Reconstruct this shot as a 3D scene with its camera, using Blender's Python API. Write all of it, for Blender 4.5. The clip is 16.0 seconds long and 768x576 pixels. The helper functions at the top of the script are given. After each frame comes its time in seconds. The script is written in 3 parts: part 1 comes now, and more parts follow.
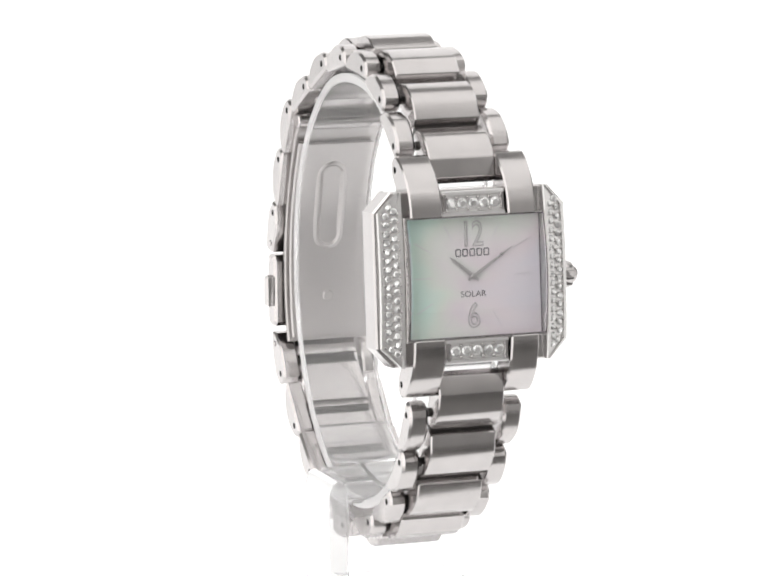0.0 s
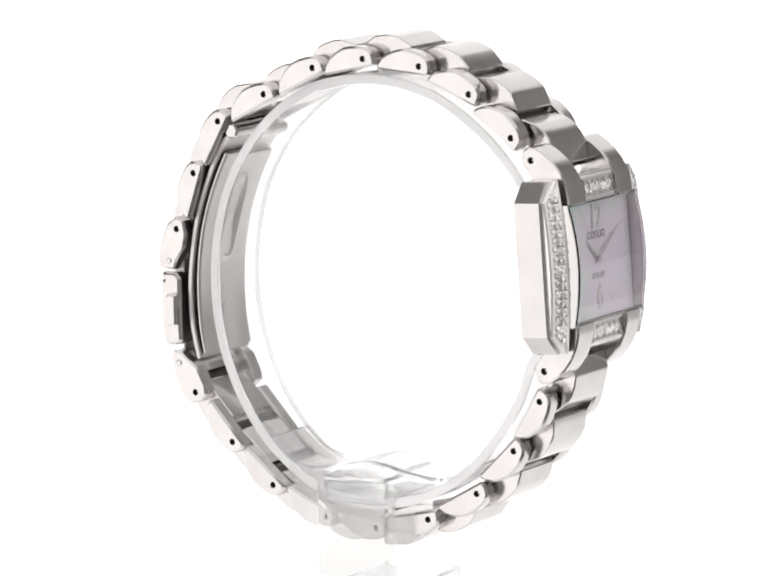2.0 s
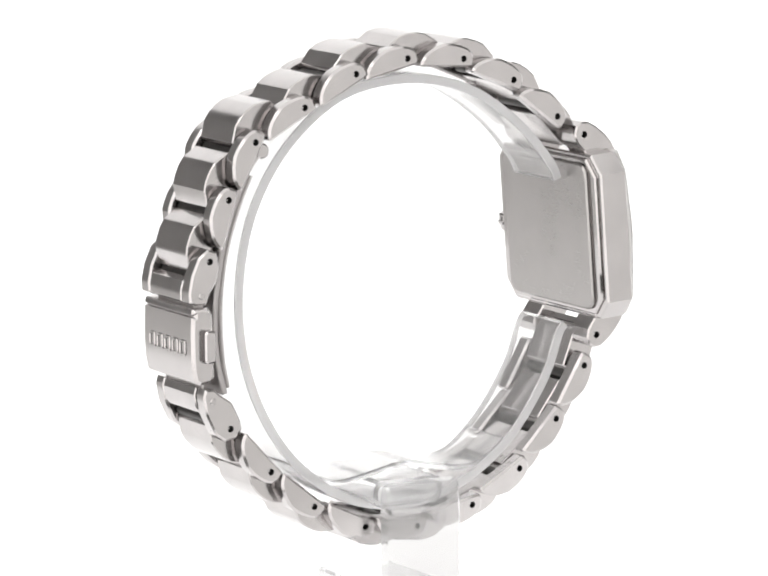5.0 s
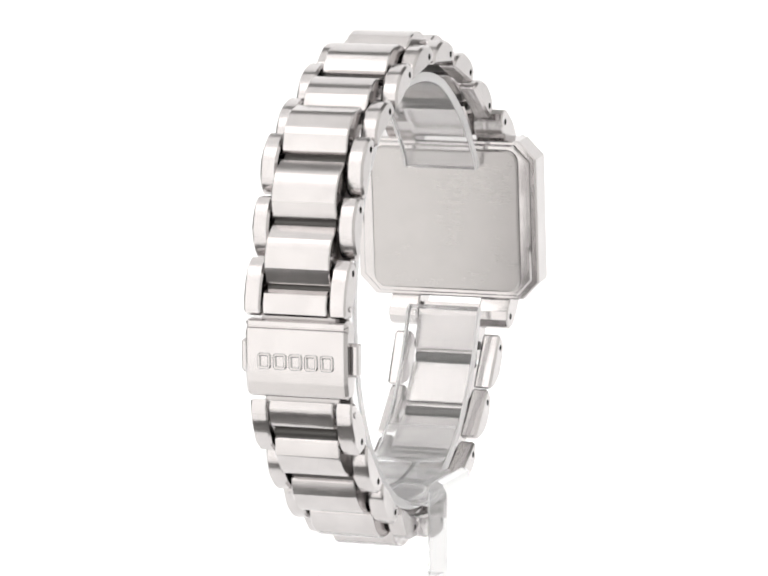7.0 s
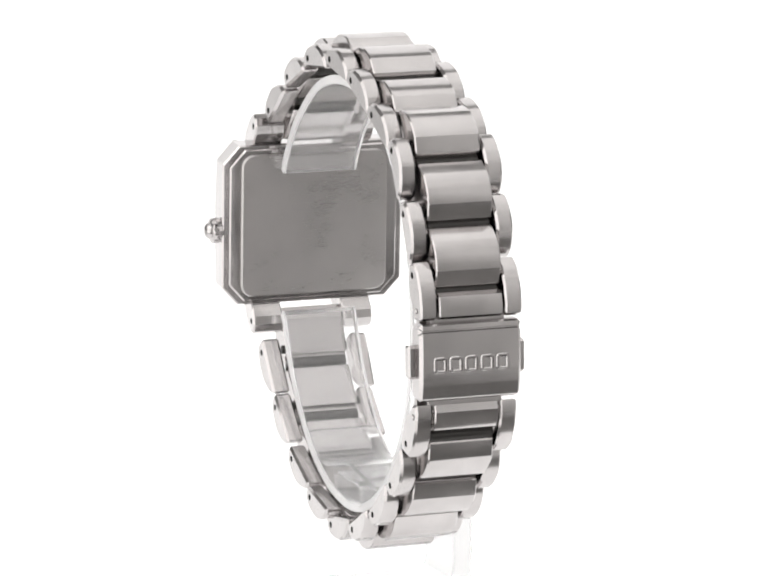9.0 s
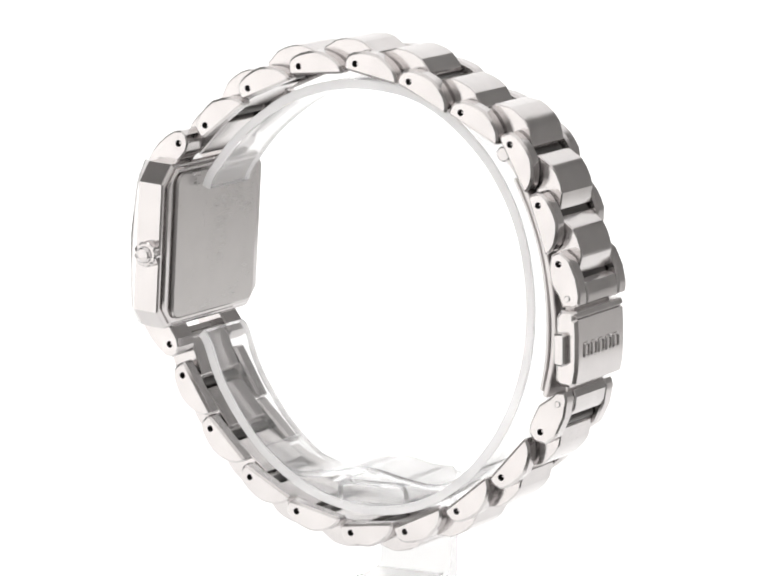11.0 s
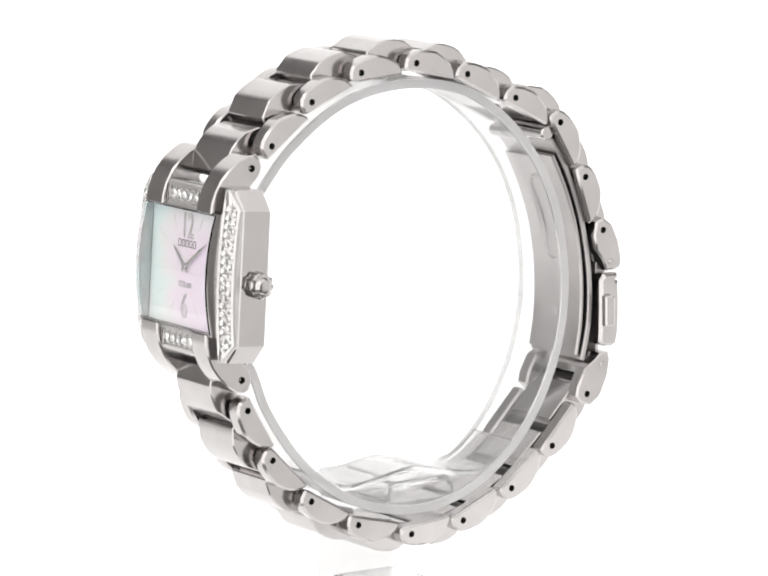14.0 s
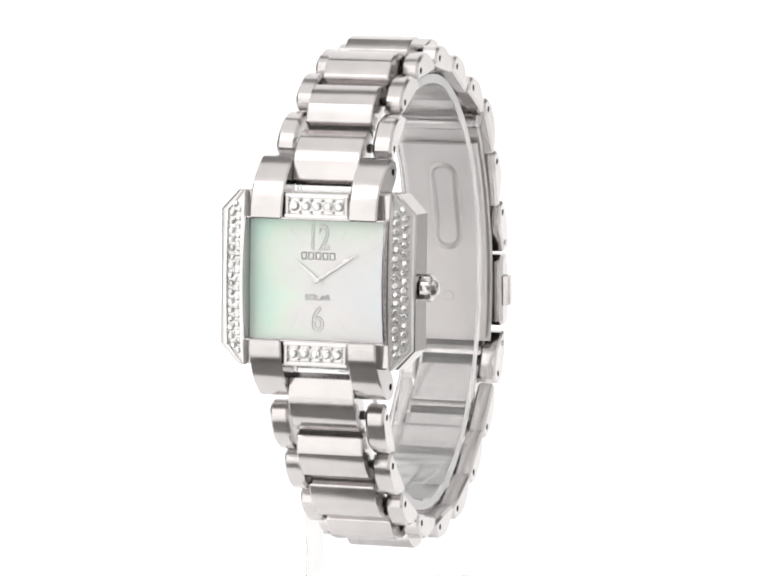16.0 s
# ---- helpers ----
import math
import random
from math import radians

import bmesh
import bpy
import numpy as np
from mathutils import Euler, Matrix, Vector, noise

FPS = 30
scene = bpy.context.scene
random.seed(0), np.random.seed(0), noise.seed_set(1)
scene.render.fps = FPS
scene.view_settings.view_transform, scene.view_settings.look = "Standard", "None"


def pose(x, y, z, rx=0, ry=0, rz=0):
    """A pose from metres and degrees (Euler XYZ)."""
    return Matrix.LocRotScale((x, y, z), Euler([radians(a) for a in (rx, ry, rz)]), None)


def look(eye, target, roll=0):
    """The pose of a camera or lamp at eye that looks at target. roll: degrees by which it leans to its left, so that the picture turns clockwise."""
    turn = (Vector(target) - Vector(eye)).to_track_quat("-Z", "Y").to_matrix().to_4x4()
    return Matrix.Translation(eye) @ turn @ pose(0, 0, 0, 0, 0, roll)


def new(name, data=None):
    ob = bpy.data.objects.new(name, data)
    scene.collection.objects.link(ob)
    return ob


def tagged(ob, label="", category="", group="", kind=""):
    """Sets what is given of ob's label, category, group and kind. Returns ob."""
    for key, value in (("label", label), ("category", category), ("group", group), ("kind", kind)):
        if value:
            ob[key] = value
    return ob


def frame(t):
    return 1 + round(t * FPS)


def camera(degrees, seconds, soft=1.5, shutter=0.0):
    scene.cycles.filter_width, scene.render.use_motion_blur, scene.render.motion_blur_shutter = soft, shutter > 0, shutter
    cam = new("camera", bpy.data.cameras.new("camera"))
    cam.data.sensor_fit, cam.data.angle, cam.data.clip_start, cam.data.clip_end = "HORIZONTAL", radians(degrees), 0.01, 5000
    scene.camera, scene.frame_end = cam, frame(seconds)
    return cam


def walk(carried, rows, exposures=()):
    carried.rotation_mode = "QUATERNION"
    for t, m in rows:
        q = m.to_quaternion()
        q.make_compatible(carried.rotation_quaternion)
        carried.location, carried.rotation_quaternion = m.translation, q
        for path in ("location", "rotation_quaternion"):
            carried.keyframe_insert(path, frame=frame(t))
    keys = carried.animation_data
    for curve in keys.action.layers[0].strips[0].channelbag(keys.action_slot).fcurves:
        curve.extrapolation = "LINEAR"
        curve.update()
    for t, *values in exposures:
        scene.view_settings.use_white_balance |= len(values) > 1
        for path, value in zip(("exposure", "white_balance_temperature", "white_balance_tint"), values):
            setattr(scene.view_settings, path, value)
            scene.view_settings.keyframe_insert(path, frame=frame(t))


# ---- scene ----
# ---------------------------------------------------------------- camera
cam = camera(9.2095, 16.0, soft=2.0)
EYE = pose(0, -0.61807, 0.09704, 81.029, 0.485, -0.043)
walk(cam, [(0, EYE), (16, EYE)])

# ---------------------------------------------------------------- light
world = bpy.data.worlds.new("studio_air")
scene.world = world
world.use_nodes = True
world.node_tree.nodes["Background"].inputs[0].default_value = (1.0, 0.985, 0.97, 1)
world.node_tree.nodes["Background"].inputs[1].default_value = 0.05


def softbox(name, eye, target, wide, tall, watts, colour):
    lamp = bpy.data.lights.new(name, "AREA")
    lamp.shape, lamp.size, lamp.size_y, lamp.energy, lamp.color = "RECTANGLE", wide, tall, watts, colour
    ob = new(name, lamp)
    ob.matrix_world = look(eye, target)
    return ob


softbox("softbox_left", (-0.360, -0.440, 0.20), (0.528, 0.015, 0.10), 0.92, 1.2, 4.8, (1.0, 0.985, 0.965))
softbox("softbox_right", (0.695, -0.205, 0.20), (-0.155, 0.045, 0.10), 0.886, 1.2, 2.1, (1.0, 0.985, 0.965))
softbox("softbox_top", (0, -0.22, 0.82), (0, -0.05, 0), 1.1, 1.1, 3.2, (1.0, 0.99, 0.975))

# ---------------------------------------------------------------- materials


def material(name, colour, metallic=0.0, rough=0.4, rough_spread=0.0, grain=(400, 400, 400), bump=0.0, tone=0.0, **more):
    """A principled surface whose tone, roughness and relief vary with noise at two sizes."""
    m = bpy.data.materials.new(name)
    m.use_nodes = True
    n, l = m.node_tree.nodes, m.node_tree.links
    b = n["Principled BSDF"]
    b.inputs["Base Color"].default_value = (*colour, 1)
    b.inputs["Metallic"].default_value = metallic
    b.inputs["Roughness"].default_value = rough
    for key, value in more.items():
        b.inputs[key.replace("_", " ")].default_value = value
    tc = n.new("ShaderNodeTexCoord")
    mp = n.new("ShaderNodeMapping")
    mp.inputs["Scale"].default_value = grain
    l.new(tc.outputs["Object"], mp.inputs["Vector"])
    fine = n.new("ShaderNodeTexNoise")
    fine.inputs["Scale"].default_value, fine.inputs["Detail"].default_value = 1.0, 4.0
    l.new(mp.outputs["Vector"], fine.inputs["Vector"])
    broad = n.new("ShaderNodeTexNoise")
    broad.inputs["Scale"].default_value, broad.inputs["Detail"].default_value = 220.0, 2.0
    l.new(tc.outputs["Object"], broad.inputs["Vector"])
    if rough_spread:
        mix = n.new("ShaderNodeMath")
        mix.operation = "ADD"
        l.new(fine.outputs["Fac"], mix.inputs[0])
        l.new(broad.outputs["Fac"], mix.inputs[1])
        rng = n.new("ShaderNodeMapRange")
        rng.inputs["From Min"].default_value, rng.inputs["From Max"].default_value = 0.6, 1.4
        rng.inputs["To Min"].default_value, rng.inputs["To Max"].default_value = max(0.0, rough - rough_spread), rough + rough_spread
        l.new(mix.outputs[0], rng.inputs["Value"])
        l.new(rng.outputs[0], b.inputs["Roughness"])
    if tone:
        ramp = n.new("ShaderNodeMapRange")
        ramp.inputs["From Min"].default_value, ramp.inputs["From Max"].default_value = 0.3, 0.7
        ramp.inputs["To Min"].default_value, ramp.inputs["To Max"].default_value = 1 - tone, 1 + tone * 0.4
        l.new(broad.outputs["Fac"], ramp.inputs["Value"])
        mul = n.new("ShaderNodeVectorMath")
        mul.operation = "SCALE"
        mul.inputs[0].default_value = colour
        l.new(ramp.outputs[0], mul.inputs["Scale"])
        l.new(mul.outputs[0], b.inputs["Base Color"])
    if bump:
        bp = n.new("ShaderNodeBump")
        bp.inputs["Strength"].default_value, bp.inputs["Distance"].default_value = bump, 0.00002
        l.new(fine.outputs["Fac"], bp.inputs["Height"])
        l.new(bp.outputs[0], b.inputs["Normal"])
    return m


STEEL = (0.604, 0.58, 0.576)
SATIN = material("satin_steel", STEEL, 1.0, 0.16, 0.05, (700, 9000, 9000), 0.14, 0.08)
SIDE = material("buffed_side_steel", STEEL, 1.0, 0.19, 0.05, (900, 9000, 9000), 0.05, 0.06)
POLISH = material("polished_steel", (0.575, 0.553, 0.55), 1.0, 0.09, 0.03, (900, 900, 900), 0.0, 0.04)
INNER = material("tumbled_steel", (0.565, 0.543, 0.538), 1.0, 0.33, 0.06, (3000, 700, 700), 0.05, 0.06)
BACK = material("brushed_back_steel", (0.475, 0.457, 0.45), 1.0, 0.30, 0.05, (900, 9000, 9000), 0.06, 0.05)
# steel inside the pin holes, near black to paint in their deep shade
BORE_SHADE = material("shaded_bore_steel", (0.05, 0.048, 0.045), 0.6, 0.6, 0.1)
# hinge bar steel, its colour darkened to paint the shade between links
HINGE_SHADE = material("shaded_hinge_steel", (0.08, 0.077, 0.074), 1.0, 0.4, 0.05)
SILVER = material("silver_marker", (0.6, 0.59, 0.59), 1.0, 0.3, 0.05)
PALE = material("pale_silver_marker", (0.72, 0.71, 0.72), 0.3, 0.35, 0.03)
INK = material("grey_print", (0.17, 0.17, 0.175), 0.0, 0.5, 0.05)
GEM = material("clear_gem", (0.96, 0.96, 0.96), 0.5, 0.08, 0.0, Transmission_Weight=0.4, IOR=1.9)
SETTING = material("bright_setting_steel", (0.78, 0.77, 0.765), 1.0, 0.38, 0.06, (400, 400, 400), 0.04, 0.02)
GLASS = material("coated_watch_glass", (1, 1, 1), 0.0, 0.0, 0.0, Transmission_Weight=1.0, IOR=1.33)
CASTOR = material("grey_plastic", (0.32, 0.32, 0.32), 0.0, 0.6, 0.1, tone=0.1)
WALL = material("white_tent_cloth", (0.84, 0.835, 0.83), 0.0, 0.8, 0.05, (60, 60, 60), 0.1, 0.08)
CEIL = material("white_tent_roof_cloth", (0.84, 0.835, 0.83), 0.0, 0.85, 0.05, (60, 60, 60), 0.1, 0.06)
FLOOR = material("studio_floor_vinyl", (0.28, 0.275, 0.27), 0.0, 0.6, 0.1, (40, 40, 40), 0.1, 0.15)


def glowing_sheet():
    """White shooting table of translucent acrylic, with a glow added to keep the ground plain white."""
    m = material("self_lit_white_acrylic", (0.62, 0.62, 0.62), 0.0, 0.35, 0.05, (30, 30, 30), 0.0, 0.02)
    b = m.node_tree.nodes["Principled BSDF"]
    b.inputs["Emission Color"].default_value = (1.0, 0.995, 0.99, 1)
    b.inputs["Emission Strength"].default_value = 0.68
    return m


def hazy_acrylic(name, share, tint, ior):
    """Hazy clear acrylic: glass with a share of white scatter both ways."""
    m = material(name, (0.97, 0.97, 0.97), 0.0, 0.05, 0.02, (300, 300, 300), 0.0, 0.0, Transmission_Weight=1.0, IOR=ior)
    n, l = m.node_tree.nodes, m.node_tree.links
    glass = n["Principled BSDF"]
    out = n["Material Output"]
    front, through_it = n.new("ShaderNodeBsdfDiffuse"), n.new("ShaderNodeBsdfTranslucent")
    for b in (front, through_it):
        b.inputs["Color"].default_value = (tint, tint * 0.995, tint, 1)
    haze, whole = n.new("ShaderNodeMixShader"), n.new("ShaderNodeMixShader")
    haze.inputs[0].default_value, whole.inputs[0].default_value = 0.6, share
    l.new(front.outputs[0], haze.inputs[1])
    l.new(through_it.outputs[0], haze.inputs[2])
    l.new(glass.outputs[0], whole.inputs[1])
    l.new(haze.outputs[0], whole.inputs[2])
    l.new(whole.outputs[0], out.inputs["Surface"])
    return m


ACRYLIC = hazy_acrylic("hazy_clear_acrylic", 0.13, 0.97, 1.2)
GREYED = hazy_acrylic("greyed_clear_acrylic", 0.27, 0.68, 1.12)
# for strip edges: white put in for the light a polished edge gathers
LIT_RIM = hazy_acrylic("whitened_edge_acrylic", 0.5, 0.98, 1.15)
SELF_LIT = glowing_sheet()
BOARD = material("white_laminate", (0.85, 0.845, 0.84), 0.0, 0.4, 0.08, (120, 120, 120), 0.05, 0.04)


def nacre():
    """Mother of pearl: pale clouds of green, pink and blue under a thin film."""
    m = material("mother_of_pearl", (0.8, 0.8, 0.8), 0.0, 0.42, 0.05, (500, 500, 500), 0.0, 0.0)
    n, l = m.node_tree.nodes, m.node_tree.links
    b = n["Principled BSDF"]
    tc = n.new("ShaderNodeTexCoord")
    mp = n.new("ShaderNodeMapping")
    mp.inputs["Scale"].default_value = (1.0, 0.6, 1.6)
    mp.inputs["Rotation"].default_value = (0, radians(28), 0)
    l.new(tc.outputs["Object"], mp.inputs["Vector"])
    cloud = n.new("ShaderNodeTexNoise")
    cloud.inputs["Scale"].default_value, cloud.inputs["Detail"].default_value, cloud.inputs["Distortion"].default_value = 62.0, 2.5, 0.5
    l.new(mp.outputs["Vector"], cloud.inputs["Vector"])
    ramp = n.new("ShaderNodeValToRGB")
    stops = ((0.33, (0.66, 0.77, 0.78)), (0.41, (0.72, 0.82, 0.79)), (0.48, (0.80, 0.79, 0.77)), (0.58, (0.83, 0.70, 0.78)), (0.76, (0.69, 0.68, 0.81)))
    ramp.color_ramp.elements[0].position, ramp.color_ramp.elements[1].position = stops[0][0], stops[-1][0]
    ramp.color_ramp.elements[0].color, ramp.color_ramp.elements[1].color = (*stops[0][1], 1), (*stops[-1][1], 1)
    for p, c in stops[1:-1]:
        ramp.color_ramp.elements.new(p).color = (*c, 1)
    drift = n.new("ShaderNodeVectorMath")
    drift.operation = "DOT_PRODUCT"
    drift.inputs[1].default_value = (10.5, 0.0, -9.5)
    l.new(tc.outputs["Object"], drift.inputs[0])
    half = n.new("ShaderNodeMath")
    half.operation, half.inputs[1].default_value = "MULTIPLY_ADD", 0.6
    half.inputs[2].default_value = 0.255
    l.new(cloud.outputs["Fac"], half.inputs[0])
    both = n.new("ShaderNodeMath")
    both.operation = "ADD"
    l.new(half.outputs[0], both.inputs[0])
    l.new(drift.outputs["Value"], both.inputs[1])
    l.new(both.outputs[0], ramp.inputs["Fac"])
    l.new(ramp.outputs["Color"], b.inputs["Base Color"])
    b.inputs["Specular IOR Level"].default_value = 0.25
    b.inputs["Thin Film Thickness"].default_value = 420.0
    b.inputs["Thin Film IOR"].default_value = 1.6
    return m


PEARL = nacre()

# ---------------------------------------------------------------- mesh helpers (lengths in millimetres)
MM = 0.001


def finish(bm, smooth=None):
    bmesh.ops.recalc_face_normals(bm, faces=bm.faces)
    if smooth is not None:
        for f in bm.faces:
            f.smooth = True
        for e in bm.edges:
            e.smooth = len(e.link_faces) == 2 and e.calc_face_angle(0) < radians(smooth)


def mesh_of(name, bm, mat, smooth=None, local=None):
    """A mesh from a bmesh in millimetres."""
    finish(bm, smooth)
    if local is not None:
        bm.transform(local)
    bm.transform(Matrix.Scale(MM, 4))
    me = bpy.data.meshes.new(name)
    bm.to_mesh(me)
    bm.free()
    for one in (mat if isinstance(mat, (list, tuple)) else [mat]):
        me.materials.append(one)
    return me


def place(name, me, parent, label="", m=None):
    """An object on a mesh, as a part of its parent; m: its pose in millimetres."""
    ob = new(name, me)
    ob.parent = parent
    if m is not None:
        at = m.copy()
        at.translation = m.translation * MM
        ob.matrix_local = at
    return tagged(ob, label) if label else ob


def part(name, bm, mat, parent, label="", smooth=None, local=None, m=None):
    return place(name, mesh_of(name, bm, mat, smooth, local), parent, label, m)


def inset(loop, d):
    """The loop drawn in by d on all sides (a closed polygon of (a, b), anticlockwise)."""
    out, n = [], len(loop)
    for i in range(n):
        p, q, r = (Vector(loop[j % n]) for j in (i - 1, i, i + 1))
        e, f = (q - p).normalized(), (r - q).normalized()
        s = Vector((-e.y, e.x)) + Vector((-f.y, f.x))
        s = s / max(0.35, s.length_squared) * 2
        out.append(tuple(q + s * d))
    return out


def area(loop):
    return sum(loop[i - 1][0] * loop[i][1] - loop[i][0] * loop[i - 1][1] for i in range(len(loop)))


def prism(bm, loop, x0, x1, edge=0.2, holes=(), ends=(True, True)):
    """A solid along x over a profile of (y, z), its end edges broken by a chamfer. holes: (y, z, radius, depth) sunk into both ends."""
    loop = list(loop) if area(loop) > 0 else list(loop)[::-1]
    small = inset(loop, edge)
    rings = []
    for x, lp in ((x0, small), (x0 + edge, loop), (x1 - edge, loop), (x1, small)):
        rings.append([bm.verts.new((x, a, b)) for a, b in lp])
    n = len(loop)
    for lo, hi in zip(rings, rings[1:]):
        for i in range(n):
            bm.faces.new((lo[i], lo[(i + 1) % n], hi[(i + 1) % n], hi[i]))
    for ring, x, into, open_end in ((rings[0], x0, 1, ends[0]), (rings[-1], x1, -1, ends[1])):
        if not holes or not open_end:
            bm.faces.new(ring)
            continue
        edges = [bm.edges.get((ring[i], ring[(i + 1) % n])) for i in range(n)]
        for a, b, r, depth in holes:
            mouth = [bm.verts.new((x, a + r * math.cos(k * math.tau / 14), b + r * math.sin(k * math.tau / 14))) for k in range(14)]
            edges += [bm.edges.new((mouth[k], mouth[(k + 1) % 14])) for k in range(14)]
            deep = [bm.verts.new((x + into * depth, v.co.y, v.co.z)) for v in mouth]
            for k in range(14):
                bm.faces.new((mouth[k], mouth[(k + 1) % 14], deep[(k + 1) % 14], deep[k])).material_index = 1
            bm.faces.new(deep).material_index = 1
        bmesh.ops.triangle_fill(bm, edges=edges, use_beauty=True)
    return bm


def rounded(w, h, r, n=5, cx=0.0, cy=0.0):
    """A rounded rectangle of (a, b), anticlockwise."""
    out = []
    for k, (sx, sy) in enumerate(((1, -1), (1, 1), (-1, 1), (-1, -1))):
        for i in range(n + 1):
            a = radians(-90 + 90 * k + 90 * i / n)
            out.append((cx + sx * (w / 2 - r) + r * math.cos(a), cy + sy * (h / 2 - r) + r * math.sin(a)))
    return out


def smooth_line(points, steps=4):
    """A curve through points (Catmull-Rom), open."""
    out = []
    for i in range(len(points) - 1):
        p = [Vector(points[min(max(j, 0), len(points) - 1)]) for j in (i - 1, i, i + 1, i + 2)]
        for k in range(steps):
            t = k / steps
            out.append(0.5 * (2 * p[1] + (p[2] - p[0]) * t + (2 * p[0] - 5 * p[1] + 4 * p[2] - p[3]) * t * t + (3 * p[1] - p[0] - 3 * p[2] + p[3]) * t ** 3))
    out.append(Vector(points[-1]))
    return out


def ribbon(points, thick):
    """The closed outline of a strip of some thickness along a line of (y, z)."""
    left, right = [], []
    for i, p in enumerate(points):
        d = (points[min(i + 1, len(points) - 1)] - points[max(i - 1, 0)]).normalized()
        nrm = Vector((-d.y, d.x)) * thick / 2
        left.append(tuple(p + nrm))
        right.append(tuple(p - nrm))
    return left + right[::-1]


def strip(bm, points, half, thick, edge=0.15):
    """A bent strip across x, along a line of (y, z), with quads on every side."""
    n = len(points)
    loops = []
    for i, p in enumerate(points):
        d = (points[min(i + 1, n - 1)] - points[max(i - 1, 0)]).normalized()
        u = Vector((-d.y, d.x)) * thick / 2
        e = min(edge, thick / 2.2)
        s = 1 - e / (thick / 2)
        loops.append([bm.verts.new((x, p.x + u.x * k, p.y + u.y * k)) for x, k in
                      ((-half, -s), (-half + e, -1), (half - e, -1), (half, -s), (half, s), (half - e, 1), (-half + e, 1), (-half, s))])
    for lo, hi in zip(loops, loops[1:]):
        for i in range(8):
            bm.faces.new((lo[i], lo[(i + 1) % 8], hi[(i + 1) % 8], hi[i]))
    bm.faces.new(loops[0][::-1])
    bm.faces.new(loops[-1])
    return bm


def plate(bm, loop, w0, w1, edge=0.2):
    """A solid over an outline of (x, v) between two depths w, both rims chamfered; axes (x, v, w)."""
    loop = list(loop) if area(loop) > 0 else list(loop)[::-1]
    small = inset(loop, edge)
    rings = [[bm.verts.new((a, b, w)) for a, b in lp] for w, lp in ((w0, small), (w0 + edge, loop), (w1 - edge, loop), (w1, small))]
    n = len(loop)
    for lo, hi in zip(rings, rings[1:]):
        for i in range(n):
            bm.faces.new((lo[i], lo[(i + 1) % n], hi[(i + 1) % n], hi[i]))
    bm.faces.new(rings[0][::-1])
    bm.faces.new(rings[-1])
    return bm


def hollow(loop, stroke, w0, w1):
    """A flat ring over an outline of (x, v), between two depths w."""
    bm = bmesh.new()
    fine = stroke * 0.3
    rows = ((loop, w0), (loop, w1 - fine), (inset(loop, fine), w1), (inset(loop, stroke - fine), w1), (inset(loop, stroke), w1 - fine), (inset(loop, stroke), w0))
    rings = [[bm.verts.new((a, b, w)) for a, b in lp] for lp, w in rows]
    n = len(loop)
    for lo, hi in zip(rings, rings[1:] + rings[:1]):
        for i in range(n):
            bm.faces.new((lo[i], lo[(i + 1) % n], hi[(i + 1) % n], hi[i]))
    return bm


def barrel(bm, r, h0, h1, sides=24, edge=0.1, m=None):
    """A chamfered round bar along z."""
    made = []
    for rr, h in ((r - edge, h0), (r, h0 + edge), (r, h1 - edge), (r - edge, h1)):
        made.append([bm.verts.new((rr * math.cos(k * math.tau / sides), rr * math.sin(k * math.tau / sides), h)) for k in range(sides)])
    for lo, hi in zip(made, made[1:]):
        for i in range(sides):
            bm.faces.new((lo[i], lo[(i + 1) % sides], hi[(i + 1) % sides], hi[i]))
    bm.faces.new(made[0][::-1])
    bm.faces.new(made[-1])
    if m is not None:
        for ring in made:
            for v in ring:
                v.co = m @ v.co
    return bm


# ---------------------------------------------------------------- the studio round the table


def studio():
    def slab(name, size, at, mat, label):
        bm = bmesh.new()
        bmesh.ops.create_cube(bm, size=1, matrix=Matrix.LocRotScale(Vector(at) * 1000, None, Vector(size) * 1000))
        return tagged(part(name, bm, mat, None), label, kind="structure")

    slab("floor", (2.7, 2.7, 0.05), (0, 0, -0.525), FLOOR, "dark vinyl floor under the light tent")
    slab("ceiling", (2.7, 2.7, 0.05), (0, 0, 1.325), CEIL, "white cloth roof of the light tent")
    slab("wall_front", (2.7, 0.05, 1.8), (0, -1.325, 0.4), WALL, "white cloth wall of the light tent")
    slab("wall_rear", (2.7, 0.05, 1.8), (0, 1.325, 0.4), WALL, "white cloth wall behind the backdrop sheet")
    slab("wall_west", (0.05, 2.6, 1.8), (-1.325, 0, 0.4), WALL, "white cloth wall of the light tent")
    slab("wall_east", (0.05, 2.6, 1.8), (1.325, 0, 0.4), WALL, "white cloth wall of the light tent")


